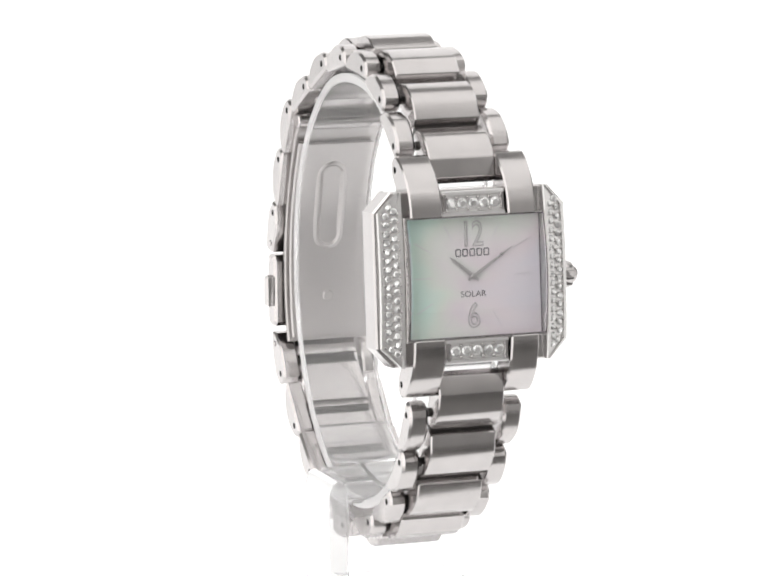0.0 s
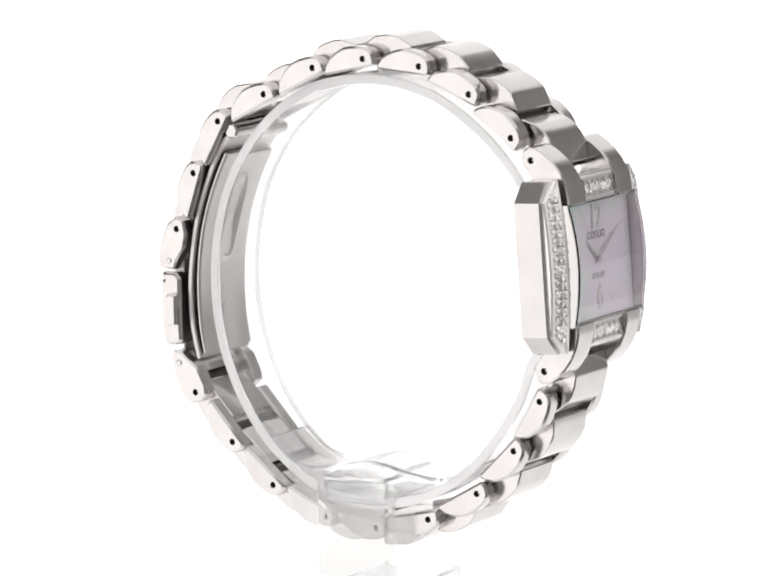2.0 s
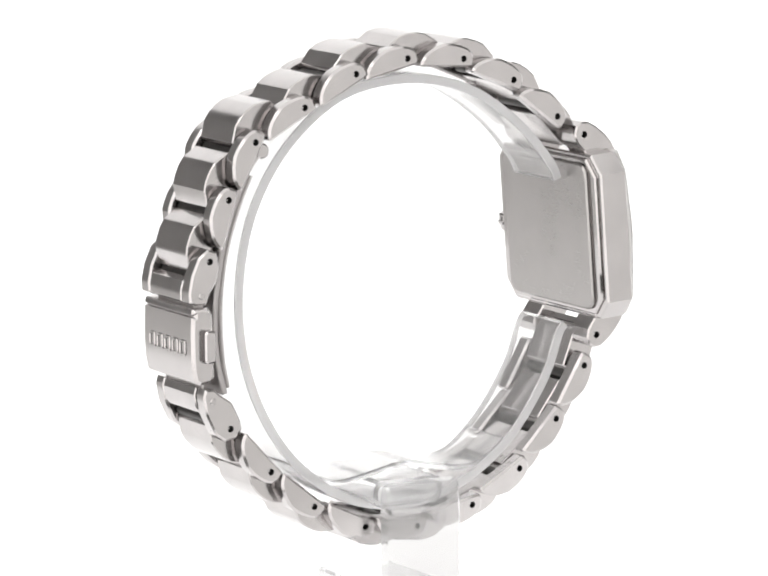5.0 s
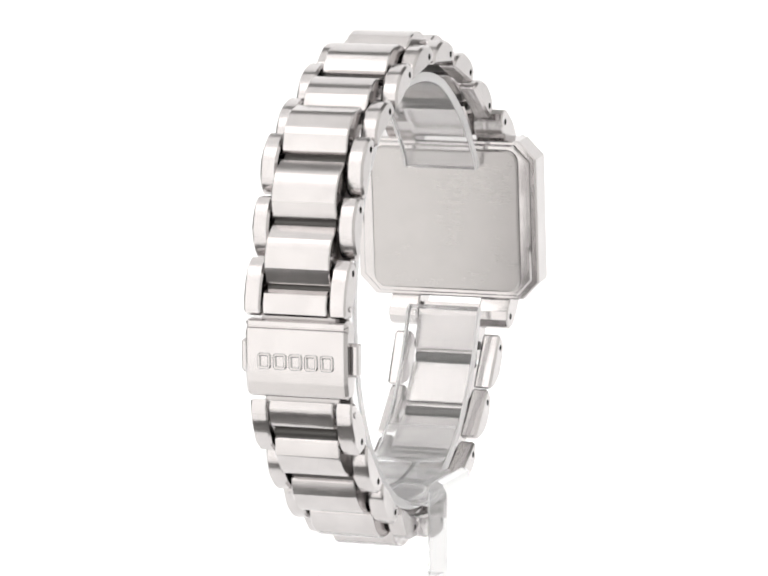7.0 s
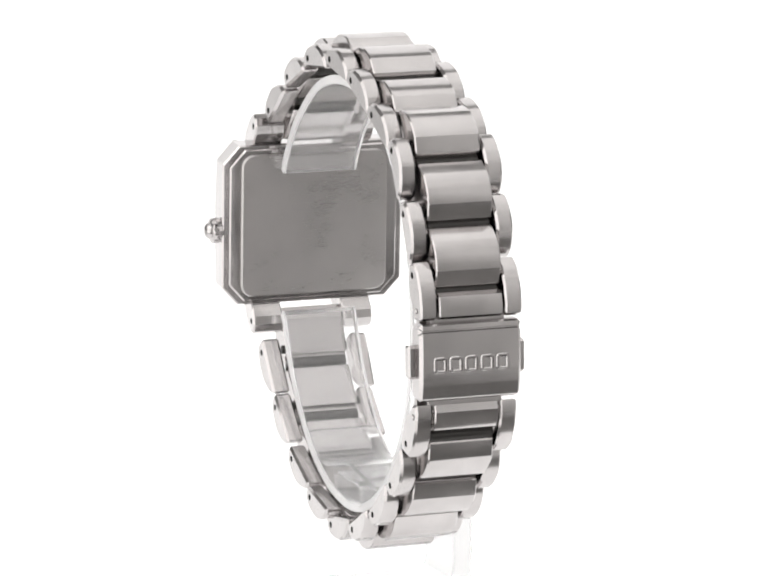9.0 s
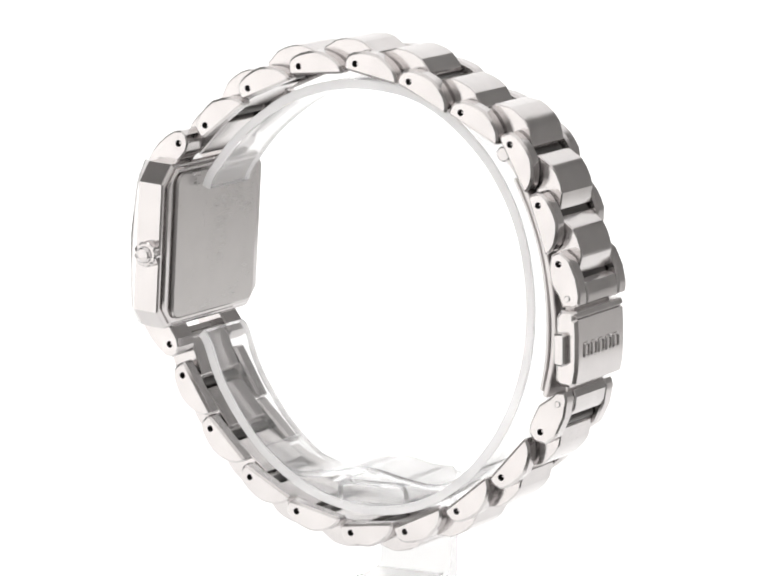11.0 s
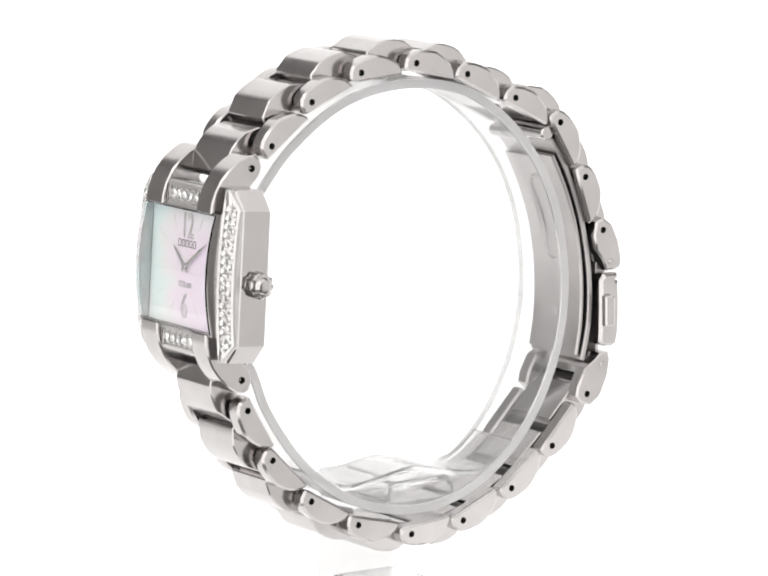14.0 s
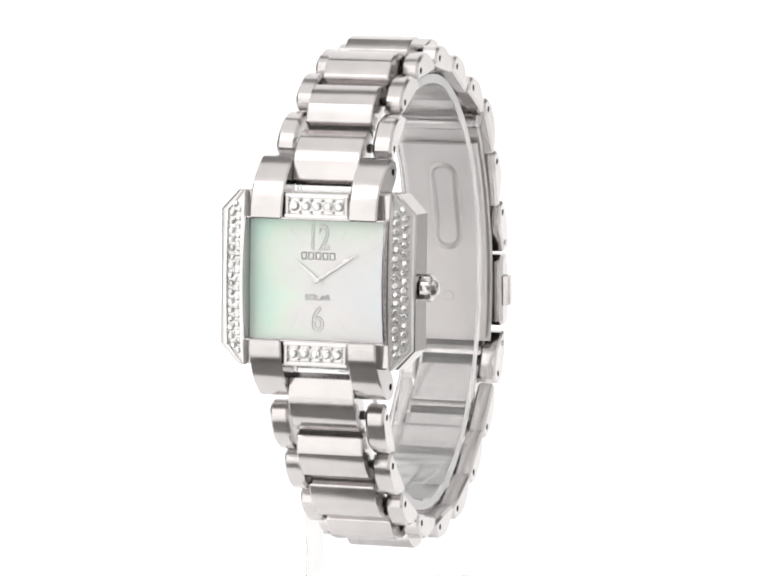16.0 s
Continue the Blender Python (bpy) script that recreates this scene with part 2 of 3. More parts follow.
def shooting_table():
    """One white sheet: level under the stand, then swept up as the backdrop."""
    line = [Vector((-34.0, -42.6)), Vector((150, -42.6)), Vector((300, -42.6))]
    line += [Vector((300 + 250 * math.sin(a), 207.4 - 250 * math.cos(a))) for a in (radians(k) for k in range(6, 91, 6))]
    line += [Vector((550, 500)), Vector((550, 900))]
    bm = strip(bmesh.new(), line, 470, 2.0, 0.5)
    # the sheet flares from a narrow tongue under the stand to its full width where it rises
    for v in bm.verts:
        v.co.x *= 0.33 + 0.67 * min(1.0, max(0.0, (v.co.y - 150) / 330))
    ob = part("backdrop", bm, SELF_LIT, None, smooth=40)
    tagged(ob, "self-glowing white acrylic sheet swept up behind the watch", "backdrop", kind="structure")
    board = strip(bmesh.new(), [Vector((-30, -49.0)), Vector((100, -49.0)), Vector((290, -49.0))], 480, 10.0, 1.0)
    ob = part("table", board, BOARD, None, smooth=40)
    tagged(ob, "plain white laminate table under the acrylic sheet", "table", kind="structure")


# ---------------------------------------------------------------- the watch

Y0, Z0, LEAN = -31.59, 5.38, radians(3.94)
# case axes: x along the bracelet's width, v up the dial, w out of the dial
CASE = Matrix(((1, 0, 0, 0), (0, math.sin(LEAN), -math.cos(LEAN), Y0), (0, math.cos(LEAN), math.sin(LEAN), Z0), (0, 0, 0, 1)))

TOP_PINS = [(-22.44, 20.98), (-15.98, 26.1), (-8.47, 29.29), (-0.18, 29.95), (7.65, 28.26), (15.14, 24.43), (22.35, 20.6), (26.33, 13.38), (28.86, 5.48)]
LOW_PINS = [(-26.41, -12.43), (-22.32, -19.52), (-16.62, -25.47), (-9.51, -29.64), (-1.42, -31.61), (6.81, -30.74), (14.28, -27.33), (20.73, -22.25), (26.31, -16.19)]
RISE = [0.25, 0.22, 0.25, 0.25, 0.2, 0.12, 0.05, 0.05, 0.12]
SPREAD = [1.10, 1.03, 1.0, 1.0, 1.0, 1.0, 1.0, 1.0, 1.0]


def link_pose(pin, nxt, outward):
    """Axes of a link: x across, y along the chain away from the case, z outward."""
    along = (Vector(nxt) - Vector(pin)).normalized()
    out = Vector((-along.y, along.x)) * outward
    # x across must complete a right-handed frame
    m = Matrix(((outward, 0, 0, 0), (0, along.x, out.x, pin[0]), (0, along.y, out.y, pin[1]), (0, 0, 0, 1)))
    return m if m.determinant() > 0 else m @ Matrix.Diagonal((-1, 1, 1, 1))


def side_profile():
    """A round nose at the pin, an arched back with a soft ridge, and a rounded tail."""
    return [(-1.6, -0.5), (-1.56, 0.3), (-1.28, 0.95), (-0.65, 1.42), (0.4, 1.78), (1.6, 1.97), (2.7, 1.99), (3.1, 1.9), (4.2, 1.48), (5.1, 0.95), (5.65, 0.48), (6.05, -0.05), (6.3, -0.6), (6.34, -0.95),
            (6.15, -1.13), (2.0, -1.1), (-1.2, -1.08), (-1.5, -0.9)]


def middle_profile():
    """Three facets with crisp ridges outside; the underside is stepped, so that a slot shows between two links."""
    return [(-3.82, -0.2), (-3.82, 0.95), (-3.76, 1.12), (-3.64, 1.24), (-2.1, 2.28), (-1.95, 2.37), (-1.78, 2.43), (-0.7, 2.66), (0.7, 2.7), (1.75, 2.5), (1.95, 2.43), (2.1, 2.33), (3.56, 1.4), (3.72, 1.26), (3.8, 1.05),
            (3.85, 0.7), (3.85, -0.2), (3.1, -0.25), (3.0, -0.98), (2.9, -1.05), (-2.9, -1.05), (-3.0, -0.98), (-3.1, -0.25)]


def build_bracelet(watch):
    side = mesh_of("side_link", prism(bmesh.new(), side_profile(), 4.62, 6.87, 0.3, [(0, 0.05, 0.44, 1.5)], (False, True)), (SIDE, BORE_SHADE), 24)
    other = mesh_of("side_link", prism(bmesh.new(), side_profile(), -6.87, -4.62, 0.3, [(0, 0.05, 0.44, 1.5)], (True, False)), (SIDE, BORE_SHADE), 24)
    middle = mesh_of("middle_link", prism(bmesh.new(), middle_profile(), -4.36, 4.36, 0.16), SATIN, 14)
    bm = bmesh.new()
    barrel(bm, 0.2, 5.3, 6.3, 10, 0.08, Matrix.Rotation(radians(90), 4, "Y"))
    pin_a = mesh_of("pin", bm, POLISH, 40)
    bm = bmesh.new()
    barrel(bm, 0.2, -6.3, -5.3, 10, 0.08, Matrix.Rotation(radians(90), 4, "Y"))
    pin_b = mesh_of("pin", bm, POLISH, 40)
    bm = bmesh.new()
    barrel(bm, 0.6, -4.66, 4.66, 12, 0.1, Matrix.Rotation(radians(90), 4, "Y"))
    hinge = mesh_of("hinge_gap_bar", bm, HINGE_SHADE, 40)
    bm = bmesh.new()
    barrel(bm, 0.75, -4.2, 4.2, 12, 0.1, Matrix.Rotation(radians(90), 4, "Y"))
    short = mesh_of("hinge_gap_bar", bm, HINGE_SHADE, 40)
    for pins, outward in ((TOP_PINS, 1), (LOW_PINS, -1)):
        for i, pin in enumerate(pins):
            if i < len(pins) - 1:
                m = link_pose(pin, pins[i + 1], outward) @ Matrix.Diagonal((SPREAD[i], 1, 1, 1))
                a = place("side_link", side, watch, "", m @ pose(0, 0, 0, 0, random.uniform(-1.3, 1.3), random.uniform(-1.6, 1.6)))
                b = place("side_link", other, watch, "", m @ pose(0, 0, 0, 0, random.uniform(-1.3, 1.3), random.uniform(-1.6, 1.6)))
                place("pin", pin_a, a)
                place("pin", pin_b, b)
            # the middle link reaches from this pin towards the case
            if i == 0:
                prev = link_pose(pin, pins[1], outward)
                turn = 0.62
            else:
                prev = link_pose(pins[i - 1], pin, outward)
                turn = 0.5
            here = link_pose(pin, pins[i + 1], outward) if i < len(pins) - 1 else link_pose(pin, Vector(pin) * 2 - Vector(pins[i - 1]), outward)
            if i == 0:
                tilt = Matrix.Rotation(radians(9), 4, "X")
                m = here @ tilt @ Matrix.Translation((0, -2.0, 0.0))
            else:
                q = prev.to_quaternion().slerp(here.to_quaternion(), turn)
                m = Matrix.Translation(here.translation) @ q.to_matrix().to_4x4() @ Matrix.Translation((0, -2.15, RISE[i] if outward > 0 else 0.05))
            link = place("middle_link", middle, watch, "", m)
            if outward < 0 and i == 7:
                mark = plate(bmesh.new(), rounded(3.4, 0.34, 0.08, 2), 0.0, 0.05, 0.01)
                at = Matrix.Translation((-2.2 if m[0][0] > 0 else 2.2, -2.87, 1.77)) @ Matrix.Rotation(radians(34), 4, "X")
                part("hallmark", mark, INK, link, "tiny stamped dark hallmark", 30, at)
            place("hinge_gap_bar", hinge, watch, "", here)
            # extra bar added in the open gap, near black to stand for shade
            place("hinge_gap_bar", short, watch, "", here @ Matrix.Translation((0, 2.0, 0.3)))


def build_case(watch):
    # body: eight-sided block
    w, h, c, d = 12.95, 11.0, 2.45, 2.3
    octagon = [(-w, -h + c), (-w + d, -h), (w - d, -h), (w, -h + c), (w, h - c), (w - d, h), (-w + d, h), (-w, h - c)]
    bm = plate(bmesh.new(), octagon, -5.35, -1.4, 0.22)
    for v in bm.verts:
        v.co.x *= 1 - (0.0068 if v.co.x > 0 else 0.0) * (v.co.z + 5.35)
    body = part("case", bm, POLISH, watch, "polished steel eight-sided watch case", 30, CASE)
    ring = [(x * 0.93, v * 0.95) for x, v in octagon]
    part("case_flange", plate(bmesh.new(), ring, -5.75, -5.25, 0.2), POLISH, body, "", 30, CASE)
    back = part("case_back", plate(bmesh.new(), rounded(21.0, 19.6, 1.7), -6.25, -5.7, 0.22), BACK, body, "flat brushed steel case back", 30, CASE)
    bars = ((0, 5.2, 6.0, 0.7), (0, 3.9, 7.5, 0.9), (0, 2.4, 6.6, 0.9), (0, -1.2, 5.0, 0.5), (0, -2.4, 4.2, 0.5))
    for x, v, a, b in bars:
        part("engraving", plate(bmesh.new(), rounded(a, b, 0.2, 3, x, v), -6.264, -6.2, 0.02), BACK, back, "worn shallow engraved line", 30, CASE)

    # side bezels, bowed along the dial, each with a sunk channel for the stones
    def front(v):
        return 0.25 - 0.75 * (v / 11.0) ** 2

    SLOPE = 0.31
    stations = [-11.0, -10.4, -9.7, -9.0, -8.5] + [-6.8 + 1.7 * k for k in range(9)] + [8.5, 9.0, 9.7, 10.4, 11.0]

    def outer(v):
        return 12.5 - max(0.0, abs(v) - 8.5)

    def stone():
        bm = bmesh.new()
        rows = ((0.0, -0.38), (0.52, -0.02), (0.53, 0.02), (0.3, 0.17))
        rings = [[bm.verts.new((r * math.cos(k * math.tau / 8 + j * 0.39), r * math.sin(k * math.tau / 8 + j * 0.39), z)) for k in range(8)] if r else [bm.verts.new((0, 0, z))] for j, (r, z) in enumerate(rows)]
        for k in range(8):
            bm.faces.new((rings[0][0], rings[1][(k + 1) % 8], rings[1][k]))
            bm.faces.new((rings[1][k], rings[1][(k + 1) % 8], rings[2][(k + 1) % 8], rings[2][k]))
            bm.faces.new((rings[2][k], rings[2][(k + 1) % 8], rings[3][(k + 1) % 8]))
            bm.faces.new((rings[2][k], rings[3][(k + 1) % 8], rings[3][k]))
        bm.faces.new(rings[3])
        return bm

    gem = mesh_of("gemstone", stone(), GEM)
    bm = bmesh.new()
    bmesh.ops.create_icosphere(bm, subdivisions=1, radius=0.22)
    bead = mesh_of("prong", bm, POLISH, 60)
    for s in (-1, 1):
        bm = bmesh.new()
        loops = []
        for v in stations:
            f, o, i = front(v), outer(v), 9.44
            g = max(0.25, min(0.55, (o - i) * 0.22))
            flat = [(i, -0.15), (i + 0.14, 0.0), (i + g, 0.0), (i + g + 0.12, -0.28), (o - g - 0.12, -0.28), (o - g, 0.0), (o - 0.16, 0.0), (o - 0.02, -0.18)]
            prof = [(i, -1.7)] + [(x, f + w - SLOPE * (x - i)) for x, w in flat] + [(o - 0.02, -1.7)]
            loops.append([bm.verts.new((s * x, v, w)) for x, w in prof])
        n = len(loops[0])
        for lo, hi in zip(loops, loops[1:]):
            for k in range(n):
                bm.faces.new((lo[k], lo[(k + 1) % n], hi[(k + 1) % n], hi[k]))
        bm.faces.new(loops[0])
        bm.faces.new(loops[-1])
        bezel = part("bezel_bar", bm, SETTING, watch, "polished bezel bar set with clear stones", 25, CASE)
        for k in range(17):
            v = -8.9 + k * 17.8 / 16
            for col in (0, 1):
                vv = v + (0.28 if col else -0.28)
                if abs(vv) > 9.2:
                    continue
                x = 10.38 if not col else 11.4
                if abs(vv) > 8.4 and col:
                    x = 11.05
                slope = math.atan(1.5 * vv / 121.0)
                at = CASE @ Matrix.Translation((s * x, vv, front(vv) - 0.1 - SLOPE * (x - 9.32))) @ Matrix.Rotation(-slope, 4, "X") @ Matrix.Rotation(s * math.atan(SLOPE), 4, "Y")
                at = at @ pose(0, 0, 0, random.uniform(-24, 24), random.uniform(-24, 24), random.uniform(0, 45)) @ Matrix.Diagonal((0.88, 0.88, 1.15, 1))
                place("gemstone", gem, bezel, "", at)
            for x in (9.95, 10.9, 11.85):
                vb = v + 0.56
                if abs(vb) < 8.8:
                    place("prong", bead, bezel, "", CASE @ Matrix.Translation((s * x, vb, front(vb) - 0.12 - SLOPE * (x - 9.32))))

    # horns that carry the bracelet, and stone-set bridges between them
    horn = [(7.62, -3.5), (7.62, 0.5), (7.75, 0.62), (9.0, 0.52), (10.5, 0.1), (12.0, -0.65), (13.3, -1.7), (14.4, -2.95), (15.1, -4.1), (15.2, -5.1), (14.75, -5.9), (13.7, -6.25), (12.6, -6.0), (11.2, -4.9)]
    for up in (1, -1):
        for s in (-1, 1):
            x0, x1 = sorted((s * 4.35, s * 8.6))
            bm = prism(bmesh.new(), horn, x0, x1, 0.2, [(13.5, -4.8, 0.46, 1.6)], (s < 0, s > 0))
            for v in bm.verts:
                if v.co.x > 8.2:
                    v.co.x -= 0.08 * (v.co.z + 6.2)
            lug = part("lug", bm, (SATIN, BORE_SHADE), watch, "", 22, CASE @ Matrix.Diagonal((1, up, 1, 1)))
            bm = bmesh.new()
            barrel(bm, 0.2, 7.0, 8.05, 10, 0.08, Matrix.Translation((0, up * 13.5, -4.8)) @ Matrix.Rotation(radians(90), 4, "Y") if s > 0 else
                   Matrix.Translation((0, up * 13.5, -4.8)) @ Matrix.Rotation(radians(-90), 4, "Y"))
            part("pin", bm, POLISH, lug, "", 40, CASE)
        bm = bmesh.new()
        box = [(7.62, -3.0), (7.62, -0.05), (7.8, 0.05), (8.2, 0.05), (8.3, -0.2), (10.2, -0.35), (10.3, -0.15), (10.7, -0.19), (10.85, -0.35), (10.9, -1.5), (10.6, -3.0)]
        prism(bm, box, -4.2, 4.2, 0.1)
        bridge = part("bridge", bm, SETTING, watch, "polished bridge set with five clear stones", 25, CASE @ Matrix.Diagonal((1, up, 1, 1)))
        for e in (-1, 1):
            bm = plate(bmesh.new(), rounded(0.45, 2.5, 0.12, 3, e * 3.85, 9.25), -0.6, -0.03, 0.06)
            part("bridge_end", bm, POLISH, bridge, "", 30, CASE @ Matrix.Diagonal((1, up, 1, 1)))
        for k in range(5):
            x = -2.9 + 1.45 * k
            m = CASE @ Matrix.Translation((x, up * 9.25, -0.13)) @ pose(0, 0, 0, random.uniform(-16, 16), random.uniform(-16, 16), k * 29) @ Matrix.Diagonal((1.25, 1.25, 1.25, 1))
            place("gemstone", gem, bridge, "", m)
            for dv in (-0.72, 0.72):
                for dx in (-0.7, 0.7):
                    if abs(x + dx) < 3.6:
                        place("prong", bead, bridge, "", CASE @ Matrix.Translation((x + dx, up * 9.25 + dv, -0.15)))
        bm = barrel(bmesh.new(), 0.6, -4.4, 4.4, 14, 0.1, Matrix.Translation((0, up * 13.5, -4.8)) @ Matrix.Rotation(radians(90), 4, "Y"))
        part("spring_bar", bm, POLISH, watch, "", 40, CASE)

    # crown at three o'clock
    bm = bmesh.new()
    sides = 36
    rings = []
    for x, r, flute in ((12.7, 0.9, 0), (13.15, 0.9, 0), (13.2, 1.5, 0), (13.35, 1.72, 1), (14.4, 1.72, 1), (14.6, 1.45, 0), (14.65, 1.15, 0), (15.0, 1.05, 0), (15.25, 0.8, 0), (15.35, 0.4, 0)):
        ring = []
        for k in range(sides):
            rr = r * (1 - 0.09 * (k % 4 in (0, 1)) * flute)
            a = k * math.tau / sides
            ring.append(bm.verts.new((x - 0.4, -0.75 + rr * math.cos(a), -3.8 + rr * math.sin(a))))
        rings.append(ring)
    for lo, hi in zip(rings, rings[1:]):
        for k in range(sides):
            bm.faces.new((lo[k], lo[(k + 1) % sides], hi[(k + 1) % sides], hi[k]))
    bm.faces.new(rings[0])
    bm.faces.new(rings[-1])
    part("crown", bm, POLISH, watch, "fluted polished steel crown", 30, CASE)


def build_dial(watch):
    dial = part("dial", plate(bmesh.new(), [(-9.0, -7.5), (9.0, -7.5), (9.0, 7.5), (-9.0, 7.5)], -1.5, -1.3, 0.03), PEARL, watch,
                "iridescent mother-of-pearl dial with slim silver markers", None, CASE)
    # steel wall round the dial
    bm = bmesh.new()
    for a, b, c, d in ((-9.06, 9.06, 7.56, 7.8), (-9.06, 9.06, -7.8, -7.56)):
        plate(bm, [(a, c), (b, c), (b, d), (a, d)], -1.55, 0.35, 0.04)
    for side in (-1, 1):
        cuts = []
        for j in range(21):
            v = -7.8 + 15.6 * j / 20
            f = 0.42 + 0.98 * max(0.0, 1 - (v / 7.52) ** 2)
            cuts.append([bm.verts.new((side * x, v, w)) for x, w in ((9.06, -1.55), (9.06, f - 0.08), (9.12, f), (9.3, f - 0.04), (9.42, f - 0.35), (9.42, -1.55))])
        for lo, hi in zip(cuts, cuts[1:]):
            for k in range(6):
                bm.faces.new((lo[k], lo[(k + 1) % 6], hi[(k + 1) % 6], hi[k]))
        bm.faces.new(cuts[0])
        bm.faces.new(cuts[-1])
    part("dial_frame", bm, POLISH, watch, "", 30, CASE)
    # bowed glass
    bm = bmesh.new()
    rows = 24
    top = []
    for j in range(rows + 1):
        v = -7.52 + 15.04 * j / rows
        f = 0.5 + 1.0 * (1 - (v / 7.52) ** 2)
        top.append([bm.verts.new((x, v, w)) for x, w in ((-9.02, f - 0.95), (-9.02, f - 0.18), (-8.84, f), (8.84, f), (9.02, f - 0.18), (9.02, f - 0.95))])
    for lo, hi in zip(top, top[1:]):
        for k in range(6):
            bm.faces.new((lo[k], lo[(k + 1) % 6], hi[(k + 1) % 6], hi[k]))
    bm.faces.new(top[0])
    bm.faces.new(top[-1])
    glass = part("crystal", bm, GLASS, watch, "clear bowed watch glass", 30, CASE)
    glass.visible_shadow = False

    def text(name, body, size, v, mat, depth, label, wide=1.0, outline=0.0):
        curve = bpy.data.curves.new(name, "FONT")
        if outline:
            curve.fill_mode, curve.bevel_depth, curve.bevel_resolution = "NONE", outline, 1
        curve.body, curve.size, curve.align_x, curve.align_y, curve.extrude = body, size, "CENTER", "CENTER", depth
        temp = bpy.data.objects.new(name, curve)
        me = bpy.data.meshes.new_from_object(temp)
        bpy.data.objects.remove(temp)
        me.transform(Matrix.Scale(MM, 4) @ CASE @ Matrix.Translation((0, v, -1.28 + depth)) @ Matrix.Diagonal((wide, 1, 1, 1)))
        me.materials.append(mat)
        return place(name, me, dial, label)

    text("numeral", "12", 4.4, 5.1, SILVER, 0.0, "outlined silver applied twelve", 0.72, 0.09)
    text("numeral", "6", 4.4, -5.05, SILVER, 0.0, "outlined silver applied six", 0.8, 0.09)
    text("lettering", "SOLAR", 1.05, -2.25, INK, 0.01, "small grey printed word", 1.08)
    for k in range(5):
        bm = hollow(rounded(0.76, 0.98, 0.2, 4, -1.88 + 0.94 * k, 2.95), 0.15, -1.29, -1.24)
        part("logo_bar", bm, INK, dial, "grey maker's mark drawn as plain shape", 30, CASE)
    for hour in (1, 2, 3, 4, 5, 7, 8, 9, 10, 11):
        a = radians(90 - 30 * hour)
        dx, dv = math.cos(a), math.sin(a)
        reach = min(8.3 / max(abs(dx), 1e-6), 6.9 / max(abs(dv), 1e-6))
        m = CASE @ Matrix.Rotation(a, 4, "Z")
        bm = plate(bmesh.new(), rounded(reach * 0.28, 0.1, 0.04, 2, reach * 0.79, 0), -1.31, -1.24, 0.02)
        part("hour_marker", bm, PALE, dial, "", 30, m)
    for name, tip, w, long in (("hour_pointer", (-3.1, 2.5), 0.34, -0.9), ("minute_pointer", (5.3, 3.5), 0.30, -0.9)):
        a = math.atan2(tip[1], tip[0])
        r = math.hypot(*tip)
        outline = [(long, -w * 0.4), (0, -w * 0.75), (r * 0.75, -w * 0.55), (r, -0.04), (r, 0.04), (r * 0.75, w * 0.55), (0, w * 0.75), (long, w * 0.4)]
        lift = -1.08 if name == "hour_pointer" else -0.98
        part(name, plate(bmesh.new(), outline, lift, lift + 0.07, 0.025), SILVER, dial, "", 30, CASE @ Matrix.Rotation(a, 4, "Z"))
    part("pivot_cap", barrel(bmesh.new(), 0.36, -1.25, -0.82, 16, 0.06), SILVER, dial, "", 40, CASE)


